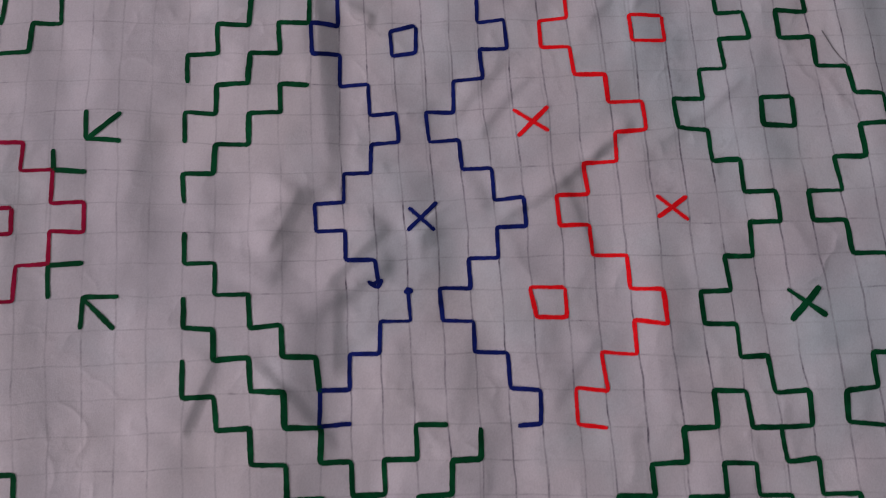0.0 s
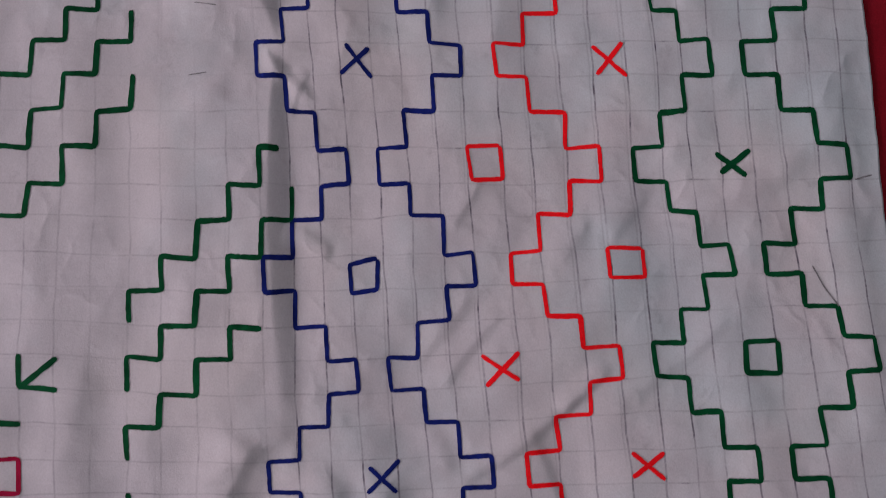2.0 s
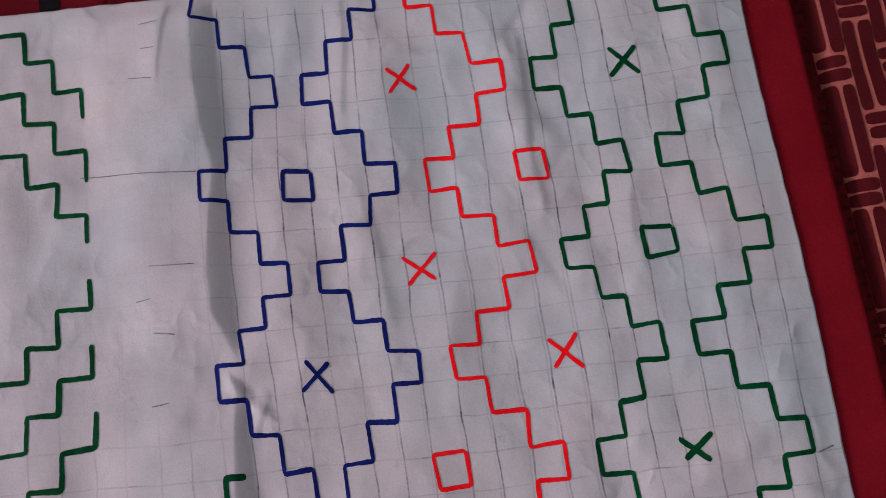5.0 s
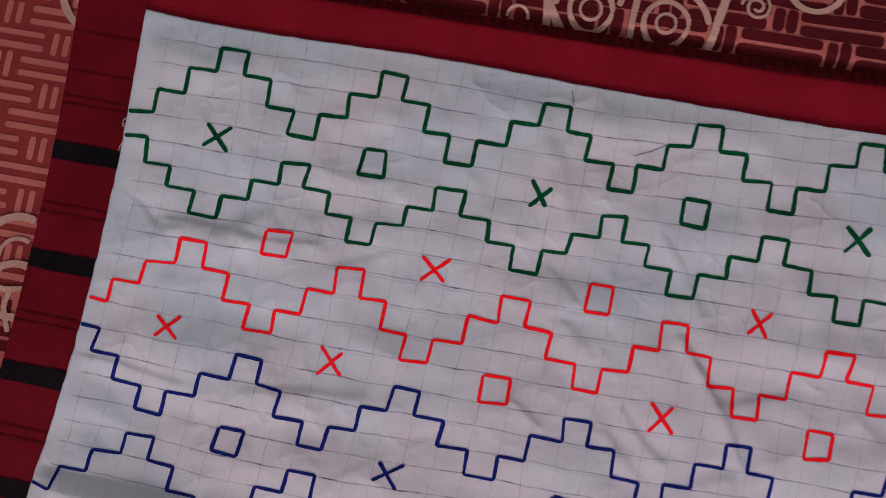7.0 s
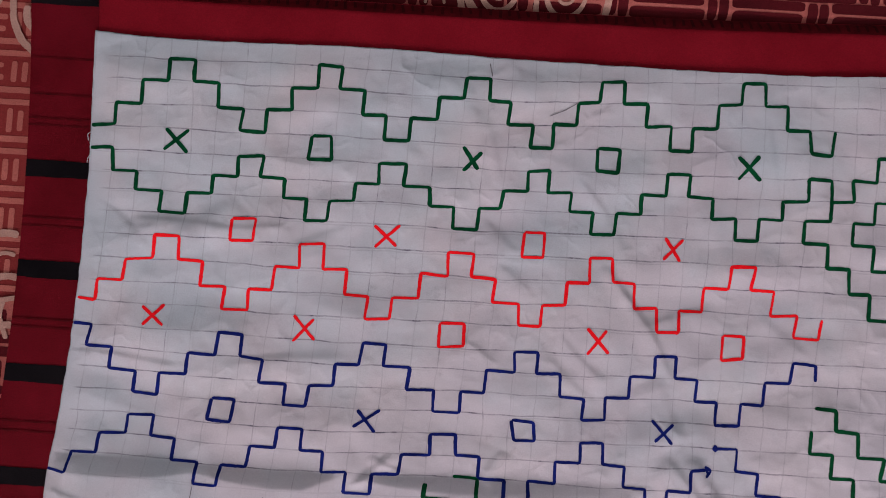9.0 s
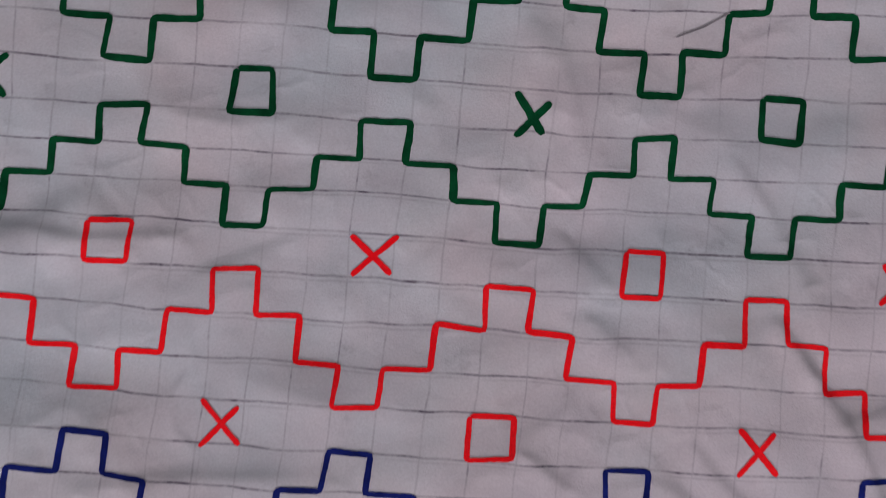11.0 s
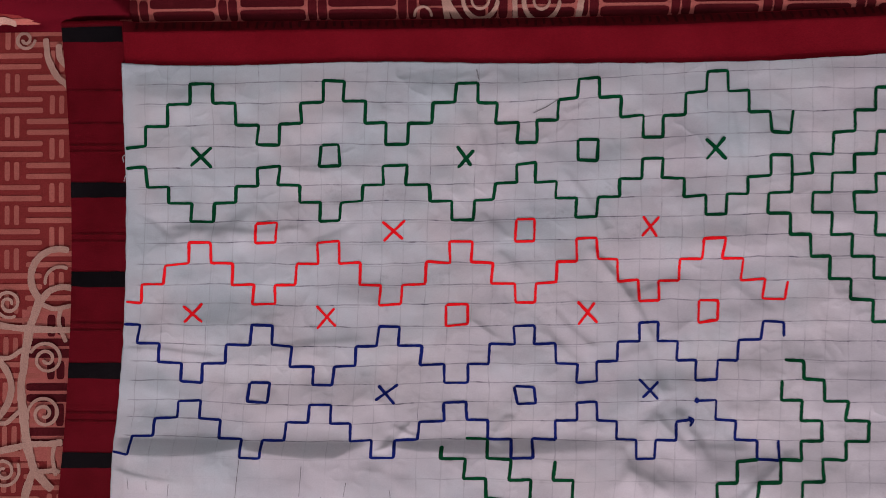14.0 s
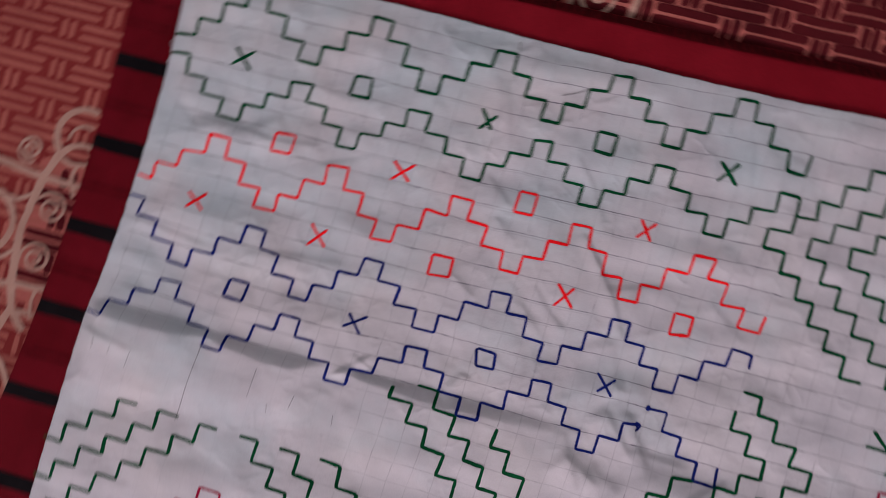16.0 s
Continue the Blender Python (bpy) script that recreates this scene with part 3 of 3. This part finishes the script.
SCROLLS = [
    # scrolls beside the mat's striped end: width, then the lines
    (0.34, [arc(-4.05, 9.75, 1.42, 290, 130), bend((-5.0, 10.95), (-4.6, 10.4), (-3.9, 10.15), (-3.3, 10.3))]),
    (0.17, [arc(-4.0, 9.95, 0.75, 300, 170)]),
    (0.42, [bend((-5.0, 10.8), (-5.5, 12.2), (-5.7, 13.3), (-5.9, 15.3), (-5.6, 17.7), (-5.15, 19.2), (-4.3, 20.1)), bend((-5.2, 19.1), (-5.6, 20.2), (-5.7, 21.4))]),
    (0.33, [bend((-9.5, 11.7), (-7.2, 12.05), (-5.5, 12.25), (-3.4, 12.3)), bend((-9.0, 18.6), (-7.1, 18.25), (-5.6, 17.9), (-3.8, 17.8)), arc(-8.1, 15.2, 1.75, -75, 75)]),
    (0.22, [bend((-5.0, 11.0), (-4.3, 11.3), (-3.4, 11.1)), bend((-3.95, 11.2), (-4.1, 11.9), (-3.7, 12.9)), bend((-5.6, 13.1), (-6.5, 13.7), (-7.6, 13.6)), bend((-5.9, 16.2), (-6.6, 16.9), (-7.6, 16.7)), bend((-4.15, 17.7), (-4.3, 18.5), (-4.1, 19.4)), bend((-5.1, 19.2), (-4.2, 19.15), (-3.9, 19.2))]),
    (0.16, [curl(-4.65, 13.73, 0.85, 200), curl(-4.72, 16.39, 0.85, 160), curl(-6.56, 10.99, 0.72, 60), curl(-6.68, 19.2, 0.8, 330), curl(-8.3, 13.4, 0.7, 20), curl(-8.4, 17.3, 0.7, 20), arc(-8.2, 15.2, 0.9, 0, 360), curl(-5.8, -2.05, 0.5, 0, 1.5)]),
    (0.30, [bend((-4.75, -2.1), (-4.7, -1.1), (-4.2, -0.2), (-3.5, 0.4)), bend((-4.1, -1.8), (-4.1, -1.1), (-3.6, -0.6)), bend((-7.6, -2.7), (-6.8, -3.0), (-6.2, -2.8)), bend((-6.0, 21.2), (-4.9, 21.9), (-4.2, 23.0)), arc(-8.6, 22.5, 1.6, -80, 60)]),
    # the scroll tree beyond the long hem
    (0.31, [bend((15.3, -8.8), (15.05, -7.3), (14.95, -5.4), (14.95, -3.8), (15.15, -2.4)), bend((14.95, -3.8), (15.3, -3.2), (15.9, -2.5)), bend((22.0, -8.5), (22.0, -6.5), (21.85, -5.0), (21.6, -3.8), (21.4, -2.4))]),
    (0.25, [arc(16.7, -3.6, 1.38, 180, 310), arc(19.75, -3.45, 1.55, 215, 350), bend((18.4, -4.5), (18.35, -3.6), (18.4, -2.6)), bend((17.4, -4.75), (18.3, -4.65), (19.2, -4.6)), bend((17.6, -5.4), (17.9, -4.6), (17.75, -3.9)), arc(25.1, -6.1, 1.2, 0, 360), bend((15.0, -6.9), (14.4, -6.6), (13.7, -6.75), (13.2, -6.85)), bend((15.05, -7.3), (16.2, -7.9), (17.4, -7.5)), bend((14.95, -5.3), (16.2, -5.5), (18.2, -5.9), (20.2, -5.5), (21.9, -5.6))]),
    (0.20, [arc(16.7, -3.62, 0.84, 0, 360), arc(19.65, -3.52, 0.86, 0, 360), arc(12.68, -7.85, 1.25, 0, 360), bend((13.5, -8.5), (13.0, -7.9), (12.6, -7.8)), arc(18.2, -7.4, 1.3, 0, 360), arc(15.85, -6.3, 0.72, 0, 360, 1.25), arc(17.2, -6.4, 0.6, 0, 360, 1.2), arc(14.0, -8.7, 0.62, 0, 360, 1.2), arc(16.4, -8.9, 0.9, 0, 360), arc(20.3, -6.5, 0.8, 0, 360), arc(19.6, -8.6, 0.8, 0, 360)]),
    (0.12, [arc(16.7, -3.62, 0.42, 0, 360), arc(19.65, -3.52, 0.38, 0, 360), curl(22.98, -4.65, 0.58, 180), curl(14.1, -5.35, 0.6, 20), arc(13.92, -2.9, 0.42, 180, 360), arc(12.68, -7.85, 0.7, 0, 360), curl(15.85, -6.3, 0.38, 0, 1.4), curl(18.2, -7.4, 0.8, 90, 1.6), curl(16.4, -8.9, 0.5, 0, 1.5), curl(20.6, -5.2, 0.42, 0, 1.4)]),
]
for k, (wide, lines) in enumerate(SCROLLS):
    for j, line in enumerate(lines):
        part("scroll", *ribbon([line], wide, sheet_lie, 0.0005 + 0.00003 * k + 0.000008 * j, 0.12, 0.05, 700 + 20 * k + j, 0.12), CREAM, bedsheet, "cream printed scroll")


# ---- red mat ----
mat_us, mat_vs = np.linspace(-3.10, 84, 240), np.concatenate([np.linspace(-2.75, 0, 20), np.linspace(0.3, 61, 180)])
mat = tagged(sheet_mesh("woven_mat", mat_us, mat_vs, mat_lie, MAT_RED, thick=0.0045), "red woven cotton mat with black stripes on the bedsheet", "mat")


def mat_ribbon(name, line, width, material, seed, label=""):
    part(name, *ribbon([line], width, mat_lie, 0.0005 if "stitch" not in name else 0.0009, 0.25, 0.1, seed, 0.07, 1.0), material, mat, label)


def strip_lie(u, v):
    x, y, z = mat_lie(u, v)
    return x, y, z + 0.0003


sheet_mesh("striped_end", np.linspace(-3.08, -0.22, 14), np.linspace(-2.6, 60, 190), strip_lie, MAT_STRIP, mat)
sheet_mesh("striped_underlay", np.linspace(-0.22, 1.2, 8), np.linspace(-0.4, 60, 180), strip_lie, MAT_STRIP, mat)


for k, v in enumerate((-2.1, 5.48, 9.80, 14.19, 18.47, 22.8, 27.15)):
    mat_ribbon("black_stripe", [(-3.08, v), (0.9 if k else -0.24, v + 0.02)], 0.74, MAT_BLACK, k, "woven black stripe")
for k, v in enumerate((0.65, 2.25, 3.3, 3.6, 7.6, 7.95, 11.9, 12.25, 16.2, 16.6, 20.6, 20.95)):
    mat_ribbon("dark_thread", [(-3.08, v), (0.9, v + 0.03)], 0.07, MAT_THREAD_HEM_SHADE, 40 + k)
# shade on the turned-down edge, painted as a dark strip
mat_ribbon("hem_shade_band", [(-0.2, -2.46), (60, -2.46)], 0.52, MAT_THREAD_HEM_SHADE, 71, "dark red turned hem")
for k in range(140):
    u = 0.4 + 0.42 * k
    mat_ribbon("hem_stitch", [(u + 0.06 * math.sin(7.3 * k), -2.68), (u + 0.03, -2.3 + 0.05 * math.sin(3.1 * k))], 0.13, MAT_DARK, 100 + k)

# ---- plain red cloth lying at the mat's corner ----
def cushion_lie(u, v):
    u, v = np.asarray(u, float), np.asarray(v, float)
    x, y = u * CELL, -v * CELL
    edge = np.minimum(np.minimum(-0.32 - u, -2.95 + 0.55 * np.exp(-((u + 4.1) / 0.8) ** 2) + 0.09 * np.minimum(u + 4, 0) - v) / 1.5, 1)
    return x, y, -0.005 + 0.020 * np.sqrt(np.clip(edge, 0, 1)) + 0.0012 * SHEET_WAVE(x, y) * np.clip(edge, 0, 1)


flap = sheet_mesh("red_cloth", np.concatenate([np.linspace(-26, -3, 24), np.linspace(-2.6, -0.32, 20)]), np.concatenate([np.linspace(-24, -6, 19), np.linspace(-5.8, -2.4, 28)]), cushion_lie, PLAIN_RED)
tagged(flap, "plain bright red folded cloth at the corner of the mat", "cloth")

# ---- the ruled white cloth ----
fine_u, fine_v = np.linspace(0, 43, 345), np.linspace(-1, 31, 513)
cloth_us, cloth_vs = np.concatenate([fine_u, np.linspace(43.5, 81, 76)]), np.concatenate([fine_v, np.linspace(31.5, 58, 54)])
EDGE, NICK = waves(31, 8, 0.09), waves(32, 12, 0.012)


def cut_end(v):
    """Where the cloth's cut end lies at row v, in squares of its own ruling."""
    v = np.asarray(v, float)
    end = np.interp(v, (-1, 0, 3, 5, 8, 11, 13, 15, 17, 18.5, 20, 30), (-0.68, -0.63, -0.47, -0.40, -0.39, -0.42, -0.50, -0.65, -0.83, -0.99, -1.06, -1.2))
    return end + 0.03 * EDGE(0 * v, v * CELL) + 0.022 * NICK(0 * v, v * CELL) - spread(0 * v, v)[0] / CELL


def cut_side(u):
    """Where the cloth's long cut side lies at column u, in squares of its own ruling."""
    u = np.asarray(u, float)
    side = np.interp(u, (0, 2, 5, 7, 10.3, 12.4, 15, 18, 21, 26, 30, 34.3, 37, 60), (-0.66, -0.53, -0.48, -0.51, -0.62, -0.59, -0.50, -0.45, -0.41, -0.40, -0.45, -0.63, -0.80, -1.0))
    return side + 0.02 * EDGE(u * CELL, 0 * u + 1) + 0.018 * NICK(u * CELL, 0 * u + 1) + spread(u, 0 * u - 1)[1] / CELL


def cloth_lie(u, v):
    """The cloth's lie, its cut edges a little uneven."""
    un = np.where(u < 1, u + (1 - u) * cut_end(v), u)
    vn = np.where(v < 0, v - v * cut_side(u), v)
    return lie(un, vn)


cloth = sheet_mesh("ruled_cloth", cloth_us, cloth_vs, cloth_lie, COTTON, uv=True, thick=0.0003)
tagged(cloth, "creased white cotton cloth ruled in pencil squares with pen patterns", "cloth")

PEN = {GREEN: 0.158, RED: 0.128, BLUE: 0.140, CRIMSON: 0.135, GRAPHITE: 0.045, COTTON: 0.04}  # widths of the pens' lines, in squares
LIE_U, LIE_V = np.meshgrid(fine_u, fine_v)
LIE_Z = lie(LIE_U, LIE_V)[2]


def pen_lie(u, v):
    """On the cloth exactly as it is meshed, so that the ink lies flush."""
    x, y = spread(u, v)
    a, c = np.clip((u - fine_u[0]) / (fine_u[1] - fine_u[0]), 0, len(fine_u) - 1.001), np.clip((v - fine_v[0]) / (fine_v[1] - fine_v[0]), 0, len(fine_v) - 1.001)
    i, j = np.floor(a).astype(int), np.floor(c).astype(int)
    f, g = a - i, c - j
    z = LIE_Z[j, i] * (1 - f) * (1 - g) + LIE_Z[j, i + 1] * f * (1 - g) + LIE_Z[j + 1, i] * (1 - f) * g + LIE_Z[j + 1, i + 1] * f * g
    return x, y, z


def stroke(name, lines, material, seed, label="", width=0.0, jit=0.03):
    """A hand-drawn pen line along squares: corners a little off, width uneven."""
    rng = np.random.default_rng(seed)
    shaky = []
    for line in lines:
        q = [(a + rng.normal(0, jit), b + rng.normal(0, jit)) for a, b in line]
        if line[0] == line[-1] and len(line) > 3:
            q[-1] = q[0]
        shaky.append(q)
    return part(name, *ribbon(shaky, width or PEN[material], pen_lie, 0.00014, 0.085, 0.06, seed, 0.17), material, cloth, label)


def zigzag(first, last, level, start, end):
    """A stepped line over the columns first to last; level(col) is its height there."""
    pts = [(float(cut_end(level(first))) + 0.04 if start is None else start, level(first))]
    for c in range(first, last):
        pts += [(c + 1, level(c)), (c + 1, level(c + 1))]
    return pts + [(end, level(last))]


def hill(c):
    return abs(c % 6 - 3)


def cross(c, v, seed):
    r = np.random.default_rng(seed)
    s = lambda: r.normal(0, 0.06)
    return [[(c + 0.05 + s(), v + 0.05 + s()), (c + 0.95 + s(), v + 0.95 + s())], [(c + 0.93 + s(), v + 0.04 + s()), (c + 0.07 + s(), v + 0.96 + s())]]


def square(c, v):
    if round(c) == 18 and round(v) == 15:
        return [[(c + 0.02, v + 0.02), (c + 0.9, v + 0.1), (c + 1.0, v + 0.99), (c + 0.16, v + 0.94), (c + 0.02, v + 0.02)]]
    return [[(c + 0.04, v + 0.02), (c + 0.97, v), (c + 0.98, v + 0.97), (c + 0.02, v + 0.98), (c + 0.04, v + 0.02)]]


stroke("green_line", [zigzag(0, 30, hill, None, 31) + [(31, 2.0)]], GREEN, 1, "stepped green pen line")
stroke("green_line", [zigzag(0, 30, lambda c: 7 - hill(c), None, 31) + [(31, 6), (30, 6), (30, 7), (31, 7), (31, 8), (32, 8), (32, 9), (33, 9), (33, 10), (34, 10), (34, 11), (35, 11), (35, 12), (36, 12)]], GREEN, 2, "stepped green pen line")
stroke("red_line", [zigzag(0, 30, lambda c: 8 + hill(c), None, 31) + [(31, 10.1)]], RED, 3, "stepped red pen line")
stroke("blue_line", [zigzag(0, 30, lambda c: 15 - hill(c), None, 31) + [(31, 12.8)]], BLUE, 4, "stepped blue pen line")
stroke("blue_line", [zigzag(0, 25, lambda c: 16 + hill(c), None, 26)[:-1] + [(26, 18), (26, 17), (26.85, 17)]], BLUE, 5, "stepped blue pen line with an arrowhead")
stroke("blue_arrowhead", [[(26.6, 16.82), (26.95, 17.0), (26.68, 17.3), (26.78, 17.08), (26.66, 17.0), (26.8, 16.97)]], BLUE, 6, "blue pen arrowhead", 0.13, 0.02)
stroke("blue_line", [[(27, 16), (28, 16), (28, 17), (29, 17), (29, 18), (30, 18), (30, 19), (31, 19), (31, 18)]], BLUE, 7, "stepped blue pen line")
stroke("blue_dot", [[(26.95, 15.98), (27.1, 16.03), (27.0, 16.06)]], BLUE, 8, "", 0.24, 0.02)

# crosses and small squares between the lines
MARKS = [(3, 3, 1, GREEN, -0.04, 0.03), (9, 3, 0, GREEN, -0.12, 0.02), (15, 3, 1, GREEN, 0.03, 0.10), (21, 3, 0, GREEN, -0.02, -0.03), (27, 3, 1, GREEN, -0.08, 0.13),
         (6, 7, 0, RED, -0.04, 0.04), (12, 7, 1, RED, -0.02, 0.05), (18, 7, 0, RED, 0, 0.05), (24, 7, 1, RED, 0, 0),
         (3, 11, 1, RED, -0.05, 0.02), (9, 11, 1, RED, -0.04, 0.03), (15, 11, 0, RED, -0.09, 0.02), (21, 11, 1, RED, -0.06, 0), (27, 11, 0, RED, -0.08, 0.03),
         (6, 15, 0, BLUE, 0.05, -0.07), (12, 15, 1, BLUE, 0.07, -0.01), (18, 15, 0, BLUE, 0.08, 0.11), (24, 15, 1, BLUE, 0.05, -0.08)]
for k, (c, v, kind, ink_, aside, down) in enumerate(MARKS):
    c, v = c + aside, v + down
    hue = {GREEN: "green", RED: "red", BLUE: "blue"}[ink_]
    if kind:
        stroke(hue + "_cross", cross(c, v, 300 + k), ink_, 200 + k, f"{hue} pen cross", PEN[ink_] * 1.05)
    else:
        stroke(hue + "_square", square(c, v), ink_, 200 + k, f"small {hue} pen square")


def stairs(u, v, moves):
    """A staircase from (u, v); each letter is one square: r, l, d or u(p)."""
    pts, last = [(u, v)], ""
    for m in moves:
        u, v = u + {"r": 1, "l": -1}.get(m, 0), v + {"d": 1, "u": -1}.get(m, 0)
        if m == last:
            pts[-1] = (u, v)
        else:
            pts.append((u, v))
        last = m
    return pts


# nested green chevrons
GREEN_STAIRS = [
    stairs(37, 0, "ldldldldldl"), stairs(38, 1, "ldldldldldldrdrdrdrdrdr"), stairs(38, 3, "ldldldldrdrdrdrdr"),
    [(15, 18.3)] + stairs(15, 19, "rdrdrdrdr"), [(16, 18)] + stairs(17, 18, "drdrdrdrdr"), stairs(20, 19, "drdrdrdr"),
    stairs(9, 23, "rdrdrdrdrdr"), stairs(11, 23, "rdrdrdrdrdrdr"), stairs(13, 23, "rdrdrdrdrdrdr"),
    stairs(4, 23, "ldldldl"), stairs(6, 23, "ldldldldldl"), stairs(8, 23, "ldldldldldldl"),
    stairs(25, 23, "rururururr")[:-1] + [(30, 19)], stairs(27, 23, "rururururururur")[:9] + [(32, 19), (32, 18), (33, 18), (33, 17), (32, 17), (32, 16), (31, 16), (31, 15)],
    stairs(29, 23, "rurururu") + [(33, 19), (34, 19), (34, 18), (35, 18), (35, 17), (34, 17), (34, 16), (33, 16), (33, 15), (32, 15), (32, 14), (31.1, 14)],
    stairs(31, 29, "rururu"),
]
for k, line in enumerate(GREEN_STAIRS):
    stroke("green_stair", [line], GREEN, 400 + k, "green pen staircase")

# crimson medallions at the ends of the chevrons, two of them with green corners and arrows
for k, (c, r, turned, arrows) in enumerate(((24.5, 28.5, 0, 1), (40.5, 17.5, 1, 1), (8.5, 28.5, 0, 0), (40.5, 6.5, 1, 0))):
    def put(pts):
        return [(c + b, r + a) if turned else (c + a, r + b) for a, b in pts]
    stroke("crimson_line", [put([(-3.5, 0.5), (-2.5, 0.5), (-2.5, -0.5), (-1.5, -0.5), (-1.5, -1.5), (-0.5, -1.5), (-0.5, -2.5), (0.5, -2.5), (0.5, -1.5), (1.5, -1.5), (1.5, -0.5), (2.5, -0.5), (2.5, 0.5), (3.5, 0.5)])], CRIMSON, 500 + k, "stepped crimson pen line")
    stroke("crimson_square", [put([(-0.4, -0.3), (0.5, -0.3), (0.5, 0.5), (-0.4, 0.5), (-0.4, -0.3)])], CRIMSON, 510 + k, "small crimson pen square")
    if arrows:
        stroke("green_corner", [put([(-2.2, -1.5), (-1.5, -1.5), (-1.5, -2.5)])], GREEN, 520 + k)
        stroke("green_corner", [put([(2.5, -1.5), (1.5, -1.5), (1.5, -2.5)])], GREEN, 530 + k)
        for s in (-1, 1):
            tip = (s * 2.5, -2.5)
            stroke("green_arrow", [put([(s * 3.5, -2.45), tip, (s * 2.5, -3.6)]), put([(s * 3.4, -3.5), tip])], GREEN, 540 + 2 * k + s, "small green pen arrow")

# loose pencil marks
for k, line in enumerate(([(15.9, -0.75), (16.05, -0.15)], [(18.75, 1.6), (19.4, 1.32), (20.1, 0.98)], [(6.0, 19.1), (5.98, 20.6), (5.85, 23.2)], [(8.9, 19.3), (8.88, 20.1), (8.85, 20.9)],
                          [(9.9, 20.9), (9.92, 21.3)], [(10.9, 20.2), (10.86, 20.9)], [(1.05, 20.1), (1.1, 20.8)], [(1.95, 20.3), (1.97, 20.8)], [(2.95, 20.4), (2.93, 21.3)], [(12.9, 20.6), (12.95, 21.2)])):
    stroke("pencil_mark", [line], GRAPHITE, 600 + k, "stray pencil mark", 0.045 if k < 2 else 0.03, 0.03)

# frayed threads at the cut end
for k, (v, points) in enumerate(((3.3, ((0.02, 0), (-0.13, 0.15), (-0.06, 0.42))), (4.3, ((0.02, 0), (-0.1, 0.25), (-0.07, 0.45))))):
    line = [(float(cut_end(v)) + a, v + b) for a, b in points]
    stroke("loose_thread", [line], COTTON, 620 + k, "frayed white thread", 0.025, 0.02)
